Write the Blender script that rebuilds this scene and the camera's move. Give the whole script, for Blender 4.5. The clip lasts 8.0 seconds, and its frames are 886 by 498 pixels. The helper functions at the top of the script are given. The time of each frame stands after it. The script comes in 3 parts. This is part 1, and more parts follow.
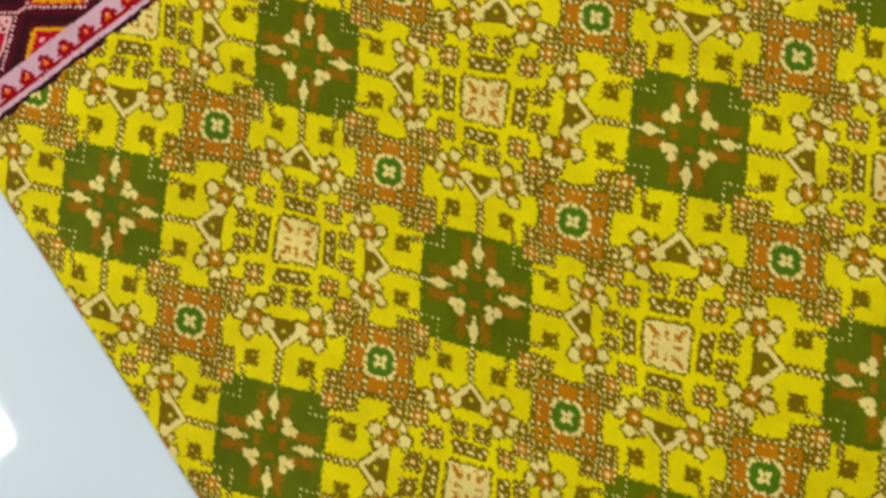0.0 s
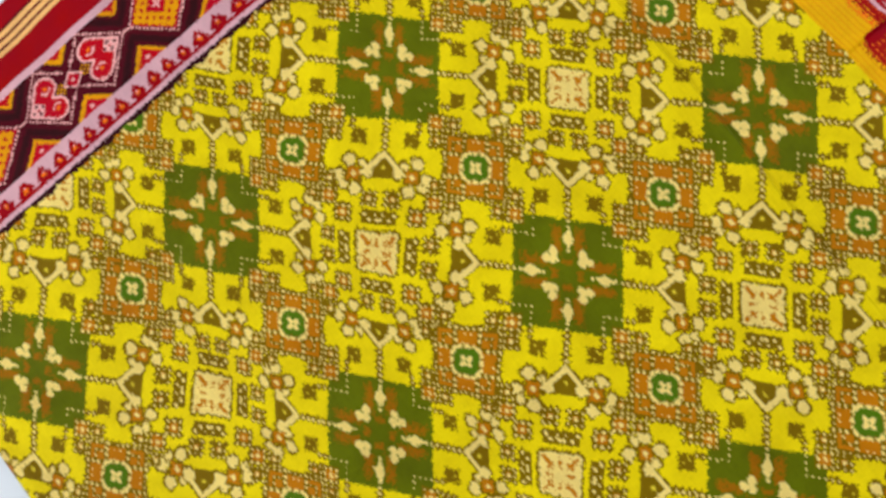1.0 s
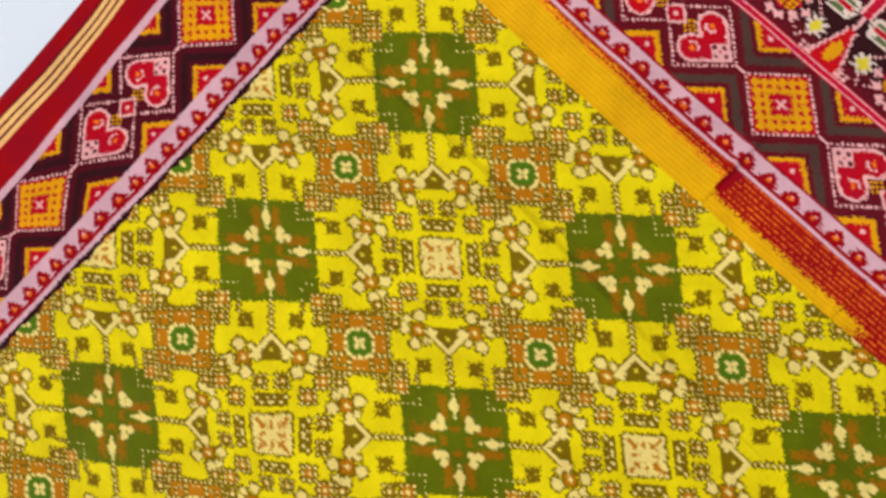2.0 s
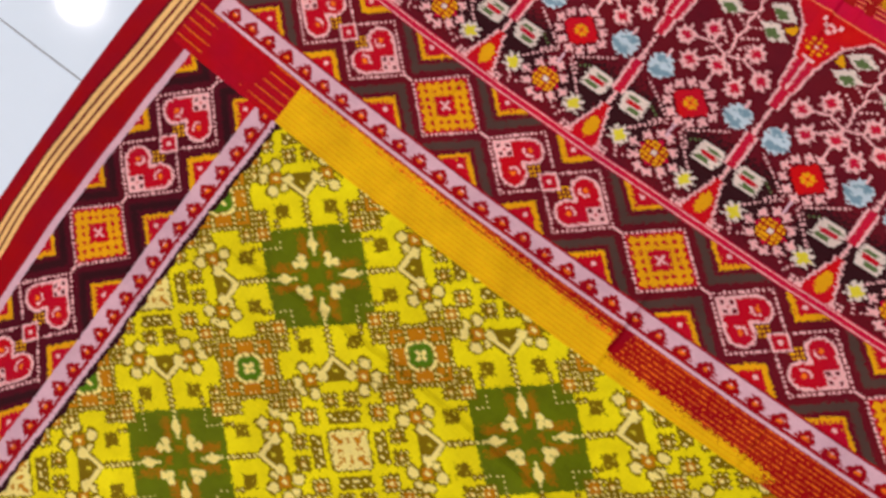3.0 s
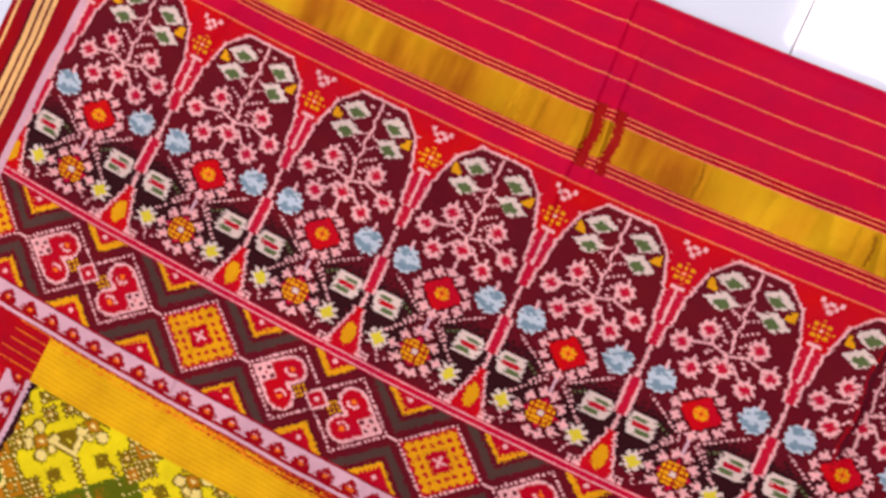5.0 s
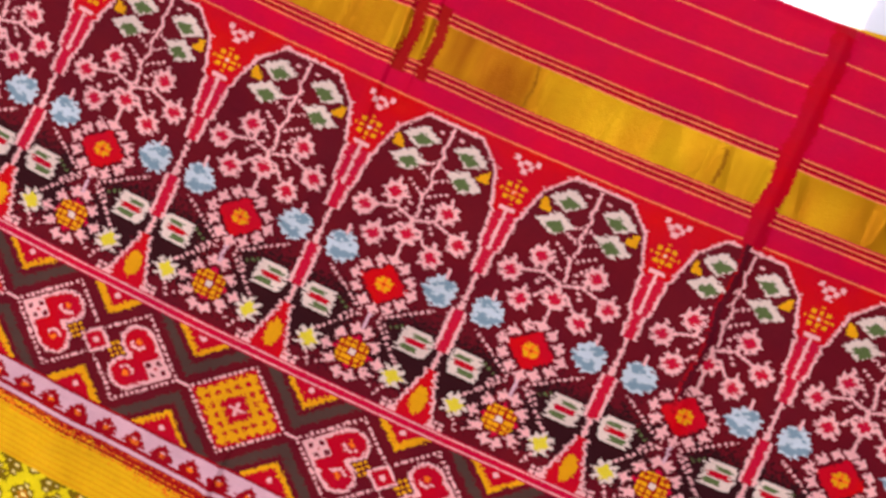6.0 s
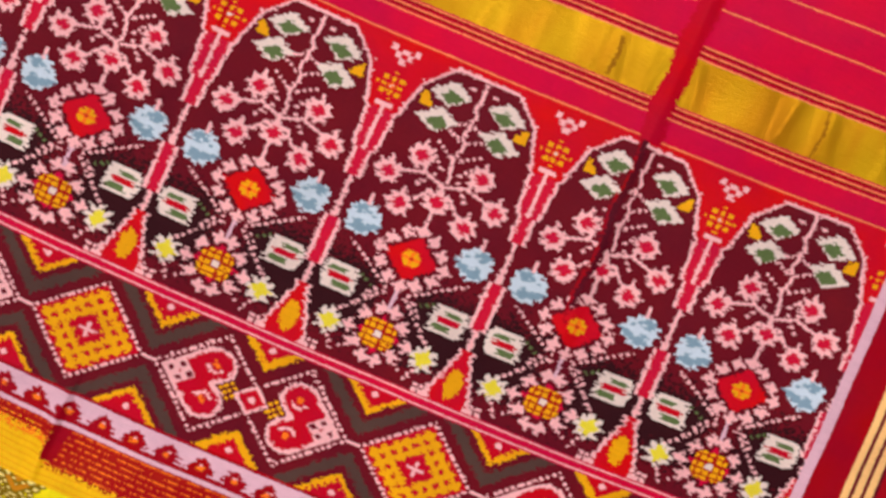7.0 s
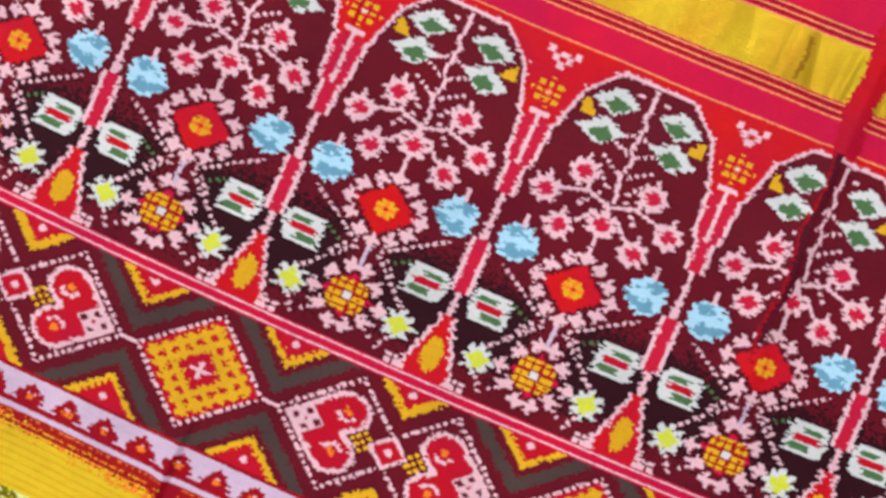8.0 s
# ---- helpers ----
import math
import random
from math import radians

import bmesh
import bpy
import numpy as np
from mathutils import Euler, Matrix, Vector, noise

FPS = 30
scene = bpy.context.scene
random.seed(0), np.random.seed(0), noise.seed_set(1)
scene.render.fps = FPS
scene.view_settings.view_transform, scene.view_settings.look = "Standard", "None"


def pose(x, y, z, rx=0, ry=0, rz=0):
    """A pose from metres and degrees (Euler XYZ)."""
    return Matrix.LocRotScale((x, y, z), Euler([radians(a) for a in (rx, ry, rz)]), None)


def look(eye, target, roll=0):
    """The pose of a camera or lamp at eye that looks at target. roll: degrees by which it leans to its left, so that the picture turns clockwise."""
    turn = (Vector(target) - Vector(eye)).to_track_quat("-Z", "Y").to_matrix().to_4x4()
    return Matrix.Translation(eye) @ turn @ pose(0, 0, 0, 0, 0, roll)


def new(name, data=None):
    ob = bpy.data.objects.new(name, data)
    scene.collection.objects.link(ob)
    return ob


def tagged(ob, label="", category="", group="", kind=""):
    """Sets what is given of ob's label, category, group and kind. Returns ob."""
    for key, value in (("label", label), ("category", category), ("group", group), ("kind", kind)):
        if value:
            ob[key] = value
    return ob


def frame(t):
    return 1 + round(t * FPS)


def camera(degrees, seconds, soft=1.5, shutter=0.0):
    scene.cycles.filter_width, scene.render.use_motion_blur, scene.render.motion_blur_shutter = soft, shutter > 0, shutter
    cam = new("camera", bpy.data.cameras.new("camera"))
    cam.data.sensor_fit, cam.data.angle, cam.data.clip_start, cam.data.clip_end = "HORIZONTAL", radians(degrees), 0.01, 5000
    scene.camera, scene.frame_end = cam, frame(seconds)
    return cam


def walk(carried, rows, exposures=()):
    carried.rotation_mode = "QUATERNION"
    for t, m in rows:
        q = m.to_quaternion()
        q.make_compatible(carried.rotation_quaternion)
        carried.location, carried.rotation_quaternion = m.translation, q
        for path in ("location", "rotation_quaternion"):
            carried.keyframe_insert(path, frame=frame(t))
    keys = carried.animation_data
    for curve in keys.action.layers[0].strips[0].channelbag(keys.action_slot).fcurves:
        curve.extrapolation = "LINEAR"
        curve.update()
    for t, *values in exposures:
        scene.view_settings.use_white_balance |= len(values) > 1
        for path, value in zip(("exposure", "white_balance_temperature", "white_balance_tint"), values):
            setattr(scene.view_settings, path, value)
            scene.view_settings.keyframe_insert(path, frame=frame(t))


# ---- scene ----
cam = camera(48.0, 8.0, soft=3.1)
PATH = [
    (0, (0.577, -0.622, 0.821), (0.284, -0.748, -1.153), -59.3),
    (0.5, (0.572, -0.56, 0.846), (0.252, -0.672, -1.124), -57.3),
    (1, (0.57, -0.49, 0.869), (0.211, -0.574, -1.097), -53.4),
    (1.5, (0.558, -0.421, 0.882), (0.186, -0.467, -1.083), -49.9),
    (2, (0.541, -0.33, 0.896), (0.167, -0.361, -1.068), -50.9),
    (2.2, (0.542, -0.306, 0.903), (0.148, -0.306, -1.058), -47.6),
    (3.3, (0.542, -0.147, 0.919), (0.092, -0.038, -1.026), -42.6),
    (3.5, (0.531, -0.112, 0.928), (0.105, -0.008, -1.023), -44.2),
    (4, (0.539, -0.039, 0.917), (0.137, 0.115, -1.036), -40.5),
    (4.2, (0.546, -0.013, 0.919), (0.139, 0.154, -1.031), -40.4),
    (5.3, (0.572, 0.098, 0.871), (0.319, 0.177, -1.111), -47.9),
    (5.5, (0.595, 0.1, 0.843), (0.363, 0.176, -1.142), -47.3),
    (6, (0.654, 0.11, 0.775), (0.5, 0.174, -1.218), -42.6),
    (6.5, (0.694, 0.119, 0.75), (0.629, 0.183, -1.248), -20.5),
    (7, (0.708, 0.104, 0.705), (0.703, 0.114, -1.295), -2.5),
    (7.5, (0.684, 0.076, 0.631), (0.677, 0.109, -1.369), 11.0),
    (8, (0.616, 0.057, 0.615), (0.584, 0.14, -1.383), 3.0),
]
walk(cam, [(t, look(eye, target, roll)) for t, eye, target, roll in PATH],
     [(0, -0.22, 6500, 8), (1, -0.08, 6500, 14), (2, 0, 6500, 16), (3.5, -0.16, 6500, 23), (4, -0.1, 6500, 28), (5.5, 0.04, 6600, 33), (6.5, 0.11, 6600, 30), (7, 0.19, 6500, 24), (7.5, 0.26, 5600, 9), (8, 0.36, 5000, -3)])

# ---- world and lights ----
world = bpy.data.worlds.new("room_air")
world.use_nodes = True
world.node_tree.nodes["Background"].inputs[0].default_value = (0.9, 0.95, 1.0, 1)
world.node_tree.nodes["Background"].inputs[1].default_value = 0.3
scene.world = world

CEILING = 2.7
# ceiling luminaires: x, y, size, power; first mirrored in the floor, others added for light
PANELS = [(-0.6, -2.84, 0.6, 48), (1.75, -2.78, 0.6, 20), (1.1, 1.75, 0.6, 36), (-1.6, 1.9, 0.6, 42)]
# first is mirrored in the floor, second is unseen and added
DOWNLIGHTS = [(-2.154, -0.074), (-2.14, -2.6)]


def lamp(name, x, y, size, power, shape):
    data = bpy.data.lights.new(name, "AREA")
    data.shape, data.size, data.energy, data.color = shape, size, power, (1.0, 0.97, 0.93)
    ob = new(name, data)
    ob.matrix_world = pose(x, y, CEILING - 0.012)
    return ob


for px, py, psize, power in PANELS:
    lamp("panel_glow", px, py, psize - 0.04, power, "SQUARE")
for px, py in DOWNLIGHTS:
    lamp("downlight_glow", px, py, 0.13, 13, "DISK")


# ---- materials ----
def srgb(r, g, b, k=1.0):
    f = lambda c: ((c / 255 + 0.055) / 1.055) ** 2.4 if c > 10 else c / 255 / 12.92
    return (f(r) * k, f(g) * k, f(b) * k, 1)


def nodes_of(name):
    m = bpy.data.materials.new(name)
    m.use_nodes = True
    t = m.node_tree
    return m, t, t.nodes["Principled BSDF"]


def link_noise(t, scale, detail, stretch=(1, 1, 1)):
    co, mp, nz = t.nodes.new("ShaderNodeTexCoord"), t.nodes.new("ShaderNodeMapping"), t.nodes.new("ShaderNodeTexNoise")
    mp.inputs["Scale"].default_value = stretch
    nz.inputs["Scale"].default_value, nz.inputs["Detail"].default_value = scale, detail
    t.links.new(co.outputs["Object"], mp.inputs["Vector"])
    t.links.new(mp.outputs["Vector"], nz.inputs["Vector"])
    return nz.outputs["Fac"]


def math_node(t, op, a, b, c=None):
    n = t.nodes.new("ShaderNodeMath")
    n.operation = op
    for k, v in enumerate((a, b) if c is None else (a, b, c)):
        if isinstance(v, (int, float)):
            n.inputs[k].default_value = v
        else:
            t.links.new(v, n.inputs[k])
    return n.outputs[0]


def silk(name, rgb, rough=0.55, metal=0.0, vary=0.2, sheen=0.0, bump=0.25):
    """Dyed silk: yarn-to-yarn streaks both ways, broad uneven dye, fine weave relief."""
    m, t, b = nodes_of(name)
    weft = link_noise(t, 14, 3, (6, 90, 1))
    warp = link_noise(t, 14, 3, (90, 6, 1))
    broad = link_noise(t, 26, 5)
    patch = link_noise(t, 5, 3)
    yarns = math_node(t, "ADD", math_node(t, "MULTIPLY", weft, 0.9), math_node(t, "MULTIPLY", warp, 0.7))
    clouds = math_node(t, "ADD", math_node(t, "MULTIPLY", broad, 1.3), math_node(t, "MULTIPLY", patch, 0.8))
    total = math_node(t, "ADD", yarns, clouds)
    value = math_node(t, "MULTIPLY_ADD", total, 1.9 * vary, 1 - 1.9 * vary * 1.85)
    hsv = t.nodes.new("ShaderNodeHueSaturation")
    hsv.inputs["Color"].default_value = rgb
    t.links.new(value, hsv.inputs["Value"])
    hue = math_node(t, "MULTIPLY_ADD", broad, 0.014, 0.493)
    t.links.new(hue, hsv.inputs["Hue"])
    t.links.new(hsv.outputs["Color"], b.inputs["Base Color"])
    b.inputs["Roughness"].default_value, b.inputs["Metallic"].default_value = rough, metal
    b.inputs["Sheen Weight"].default_value, b.inputs["Sheen Roughness"].default_value = sheen, 0.4
    b.inputs["Specular IOR Level"].default_value = 0.07
    bp = t.nodes.new("ShaderNodeBump")
    bp.inputs["Strength"].default_value, bp.inputs["Distance"].default_value = bump, 0.0006
    t.links.new(math_node(t, "ADD", weft, link_noise(t, 700, 2)), bp.inputs["Height"])
    t.links.new(bp.outputs["Normal"], b.inputs["Normal"])
    return m


COLOURS = {
    "yellow": silk("yellow_silk", srgb(230, 211, 0)),
    "olive": silk("olive_silk", srgb(122, 98, 0)),
    "green": silk("green_silk", srgb(92, 103, 0), vary=0.3),
    "leaf": silk("leaf_green_silk", srgb(78, 114, 10)),
    "cream": silk("cream_silk", srgb(236, 214, 122)),
    "rust": silk("rust_silk", srgb(186, 116, 0)),
    "umber": silk("umber_silk", srgb(152, 98, 0)),
    "maroon": silk("maroon_silk", srgb(99, 10, 24), vary=0.3),
    # maroon darkened for the shade on the side borders and the arch fold
    "shaded_maroon": silk("shaded_maroon_silk", srgb(80, 6, 22)),
    "dark": silk("dark_maroon_silk", srgb(48, 10, 16)),
    "grey": silk("grey_brown_silk", srgb(76, 54, 46)),
    "red": silk("red_silk", srgb(184, 2, 28)),
    "scarlet": silk("scarlet_silk", srgb(197, 6, 20)),
    "edge_red": silk("border_red_silk", srgb(152, 0, 16)),
    "rose": silk("rose_red_silk", srgb(192, 16, 50)),
    "crimson": silk("crimson_silk", srgb(198, 4, 52)),
    "pink": silk("pink_silk", srgb(235, 172, 170)),
    "lilac": silk("lilac_white_silk", srgb(214, 169, 180)),
    "white": silk("white_silk", srgb(220, 199, 186)),
    "gold": silk("golden_yellow_silk", srgb(224, 156, 0)),
    "saffron": silk("saffron_silk", srgb(230, 176, 0)),
    "brick": silk("brick_red_silk", srgb(158, 16, 10)),
    "orange": silk("orange_silk", srgb(236, 112, 20)),
    "peach": silk("peach_thread", srgb(238, 134, 78), 0.4),
    "straw": silk("straw_thread", srgb(240, 188, 116), 0.4),
    "lemon": silk("lemon_silk", srgb(218, 200, 46)),
    "blue": silk("pale_blue_silk", srgb(120, 150, 164)),
    "sky": silk("ice_blue_silk", srgb(188, 204, 212)),
    "moss": silk("moss_green_silk", srgb(86, 104, 58)),
    "zari": silk("gold_zari_thread", srgb(190, 138, 0), 0.36, 0.45, 0.36, 0.0, 0.5),
}


def gilt(mat):
    """Crinkled gold with its sheen painted in: broad bright and dull bands across it."""
    t = mat.node_tree
    b = t.nodes["Principled BSDF"]
    bands = math_node(t, "ADD", math_node(t, "MULTIPLY", link_noise(t, 1.0, 3, (13, 5, 1)), 0.95), math_node(t, "MULTIPLY", link_noise(t, 1.0, 3, (80, 9, 1)), 0.22))
    ramp = t.nodes.new("ShaderNodeValToRGB")
    ramp.color_ramp.elements[0].position, ramp.color_ramp.elements[0].color = 0.42, srgb(150, 84, 4)
    ramp.color_ramp.elements[1].position, ramp.color_ramp.elements[1].color = 0.76, srgb(196, 150, 8)
    ramp.color_ramp.elements.new(0.56).color = srgb(186, 124, 6)
    t.links.new(bands, ramp.inputs[0])
    t.links.new(ramp.outputs["Color"], b.inputs["Base Color"])


gilt(COLOURS["zari"])
NAMES = list(COLOURS)
K = {n: k for k, n in enumerate(NAMES)}


def plain(name, rgb, rough, bump=0.0, scale=60):
    m, t, b = nodes_of(name)
    fac = link_noise(t, scale, 4)
    hsv = t.nodes.new("ShaderNodeHueSaturation")
    hsv.inputs["Color"].default_value = rgb
    t.links.new(math_node(t, "MULTIPLY_ADD", fac, 0.08, 0.96), hsv.inputs["Value"])
    t.links.new(hsv.outputs["Color"], b.inputs["Base Color"])
    t.links.new(math_node(t, "MULTIPLY_ADD", fac, 0.06, rough - 0.03), b.inputs["Roughness"])
    if bump:
        bp = t.nodes.new("ShaderNodeBump")
        bp.inputs["Strength"].default_value, bp.inputs["Distance"].default_value = bump, 0.002
        t.links.new(fac, bp.inputs["Height"])
        t.links.new(bp.outputs["Normal"], b.inputs["Normal"])
    return m


TILE = plain("glazed_white_tile", (0.76, 0.855, 0.94, 1), 0.05, 0.0, 3)
GROUT = plain("grey_grout", (0.32, 0.32, 0.33, 1), 0.8, 0.4, 300)
WALL = plain("white_wall_paint", (0.62, 0.61, 0.59, 1), 0.7, 0.1, 120)
FRAME = plain("white_lamp_frame", (0.8, 0.8, 0.8, 1), 0.4)


# ---- mesh helpers ----
def box(bm, x0, x1, y0, y1, z0, z1, bevel=0.0):
    vs = bmesh.ops.create_cube(bm, size=1.0)["verts"]
    for v in vs:
        v.co = Vector((x0 + (v.co.x + 0.5) * (x1 - x0), y0 + (v.co.y + 0.5) * (y1 - y0), z0 + (v.co.z + 0.5) * (z1 - z0)))
    if bevel:
        edges = list({e for v in vs for e in v.link_edges})
        bmesh.ops.bevel(bm, geom=edges, offset=bevel, segments=2, affect="EDGES", profile=0.5)


def part(name, bm, material, parent=None, label=""):
    me = bpy.data.meshes.new(name)
    bm.to_mesh(me)
    bm.free()
    me.materials.append(material)
    ob = new(name, me)
    ob.parent = parent
    if label:
        ob["label"] = label
    return ob


def slab(name, x0, x1, y0, y1, z0, z1, material, parent=None, bevel=0.0):
    bm = bmesh.new()
    box(bm, x0, x1, y0, y1, z0, z1, bevel)
    return part(name, bm, material, parent)


# ---- room ----
X0, X1, Y0, Y1 = -4.169, 4.231, -4.0, 4.0
FLOOR = -0.0015
for nm, b in (("wall_north", (X0 - 0.15, X1 + 0.15, Y1, Y1 + 0.15)), ("wall_south", (X0 - 0.15, X1 + 0.15, Y0 - 0.15, Y0)),
              ("wall_east", (X1, X1 + 0.15, Y0, Y1)), ("wall_west", (X0 - 0.15, X0, Y0, Y1))):
    tagged(slab(nm, *b, FLOOR - 0.02, CEILING + 0.1, WALL), "plain white painted room wall", "wall", kind="structure")
tagged(slab("ceiling", X0, X1, Y0, Y1, CEILING + 0.001, CEILING + 0.1, WALL), "plain white ceiling with lamps", "ceiling", kind="structure")
floor = slab("floor", X0, X1, Y0, Y1, FLOOR - 0.03, FLOOR - 0.0012, GROUT)
tagged(floor, "glossy white tiled floor with thin grey joints", "floor", kind="structure")

# ---- the woven chart of the cloth ----
HX, HY = 0.125 / 48, 0.214 / 96           # one woven step across and along
I0, I1, J0, J1 = -30, 414, -433, 187
gi, gj = np.meshgrid(np.arange(I0, I1), np.arange(J0, J1))
chart = np.full(gi.shape, K["edge_red"], dtype=np.int16)
rng = np.random.default_rng(7)


def fold(a, period):
    return (a + period // 2) % period - period // 2


def put(target, mask, colour):
    target[mask] = K[colour]


def field_chart(i, j):
    """Yellow ground: green squares, rust rosettes and cream squares set on a diagonal lattice, beaded lines between.
    i and j count half steps."""
    c = np.full(i.shape, K["yellow"], dtype=np.int16)
    x, y = fold(i - 192, 192) / 2, fold(j + 220, 192) / 2

    def wrap(a):
        return (a + 48) % 96 - 48

    def uv(a, b):
        s, d = np.abs(a + b), np.abs(b - a)
        return np.maximum(s, d), np.minimum(s, d), s, d

    u, v, s, d = uv(x, y)
    wob = rng.normal(0, 0.7, i.shape)
    put(c, u + 0.6 * wob <= 28, "green")
    blur = 2.4 * wob
    put(c, (u + blur >= 11) & (u + blur <= 24) & (v + 0.9 * wob >= 3.4) & (v + 1.6 * wob <= 8.2) & (wob > -0.9), "umber")
    put(c, (u + wob >= 5) & (u + wob <= 8) & (v + 0.6 * wob <= 2.6), "umber")
    for pu, pv in ((7.2, 7.2), (11, 7.6), (7.6, 11)):
        put(c, (u - max(pu, pv)) ** 2 + (v - min(pu, pv)) ** 2 <= 4.4 + 1.6 * wob, "cream")
    put(c, np.abs(u - 18.5) / 5.2 + v / 2.8 <= 1 + 0.12 * wob, "cream")
    put(c, (v == 18) & (u >= 18) & (u <= 34) & (u % 3 == 0), "cream")
    put(c, (v <= 0.5) & ((u % 3 == 0) | (u % 3 == 0.5)) & (u >= 12) & (u <= 45.5), "cream")
    put(c, (u > 47) & (u < 59) & (v < u - 47.5) & (v < 8), "olive")
    put(c, (np.abs(v - (u - 46)) <= 1.5) & (u >= 46) & (u <= 56.5), "cream")
    put(c, (np.abs(u - 53) <= 0.5) & (v <= 0.5), "lemon")
    for pu, pv, rr in ((7.6, -1.2, 7), (-7, 2.6, 7), (1, 7.8, 7), (-1.5, -7, 6.5), (5.6, 5.4, 3.5), (-5.4, -4, 2.6)):
        put(c, (u - 57 - pu) ** 2 + (v - 15 - pv) ** 2 <= rr + 2.4 * wob, "cream")
    put(c, (np.abs(u - 57) + 0.5 * wob <= 3.0) & (np.abs(v - 15) + 0.5 * wob <= 3.0), "rust")
    put(c, (np.abs(u - 57) + np.abs(v - 15)) <= 1, "cream")
    block = np.maximum(np.abs(u - 38), np.abs(v - 14))
    put(c, (block + 0.7 * wob <= 3.8), "olive")
    put(c, ((np.abs(u - 39.5) + np.abs(v - 13.5)) <= 0.6) | ((np.abs(u - 36.5) + np.abs(v - 15.5)) <= 0.6), "lemon")

    def beads(cu, cv, half, pitch, colour):
        """A small rust square covered with a grid of beads."""
        a, b = np.abs(u - cu), np.abs(v - cv)
        put(c, (a <= half) & (b <= half), "olive")
        put(c, (a <= half - 2) & (b <= half - 2), "rust")
        put(c, (a <= half) & (b <= half) & (a % pitch <= 0.5) & (b % pitch <= 0.5), colour)

    for ox, oy in ((48, 0), (0, 48)):
        u, v, s, d = uv(wrap(x - ox), wrap(y - oy))
        put(c, u + 0.4 * wob <= 17.2, "olive")
        put(c, u <= 14.5, "rust")
        put(c, (v >= 5) & (v <= 7.2) & (u >= 8) & (u <= 15), "olive")
        put(c, (u >= 11.4) & (u <= 12.8) & (v >= 7), "olive")
        put(c, (u == 16) & (v % 3 == 0), "cream")
        put(c, (np.abs(v - 6) <= 0.5) & (u >= 9) & (u <= 16.5) & (u % 3 >= 1) & (u % 3 <= 1.5), "cream")
        put(c, (u == 12) & (v >= 8) & (v % 3 == 0), "cream")
        put(c, (u == 13.5) & (v < 4) & (v % 3 == 1.5), "cream")
        put(c, (u <= 8.4) & (u + v <= 14), "olive")
        put(c, (u >= 6.8) & (u <= 8) & (u + v <= 13.2) & (v % 3 <= 1), "cream")
        put(c, (u <= 7) & (u + v >= 10.4) & (u + v <= 13.2), "cream")
        put(c, (u + 0.5 * wob <= 6.4) & (u + v + 0.5 * wob <= 10.6), "leaf")
        put(c, (u - v <= 1) & (u <= 2.5) & (u > 0.5), "cream")
        beads(21, 21, 4.5, 3, "cream")
        beads(21, 12, 3.2, 3, "cream")
    u, v, s, d = uv(wrap(x - 48), wrap(y - 48))
    put(c, u + 0.4 * wob <= 10, "cream")
    ray = ((u - v <= 1.6) & (u > 3.5)) | ((v <= 0.8) & (u > 3) & (u < 7.5)) | ((np.abs(u - 6) <= 0.6) & (v % 3 < 1.5)) | ((u > 2) & (wob > 0.8))
    put(c, (u <= 9) & ray & (wob > -1.2), "rust")
    put(c, (u >= 14.5) & (u + 0.5 * wob <= 21) & (v <= 8.5), "olive")
    for bu, bv in ((16.5, 5), (19, 2), (19, 7.5), (16.5, 1)):
        put(c, (np.abs(u - bu) + np.abs(v - bv) <= 0.7), "cream")
    beads(19, 19, 4.2, 3, "cream")
    beads(27, 6, 3.2, 3, "cream")
    lit = (c == K["cream"]) | (c == K["rust"]) | (c == K["leaf"])
    for chance in (0.98, 0.6):
        near = lit.copy()
        for di in (-1, 0, 1):
            for dj in (-1, 0, 1):
                near |= np.roll(np.roll(lit, di, 1), dj, 0)
        put(c, near & (c == K["yellow"]) & (rng.random(c.shape) < chance), "olive")
        lit = near
    return c


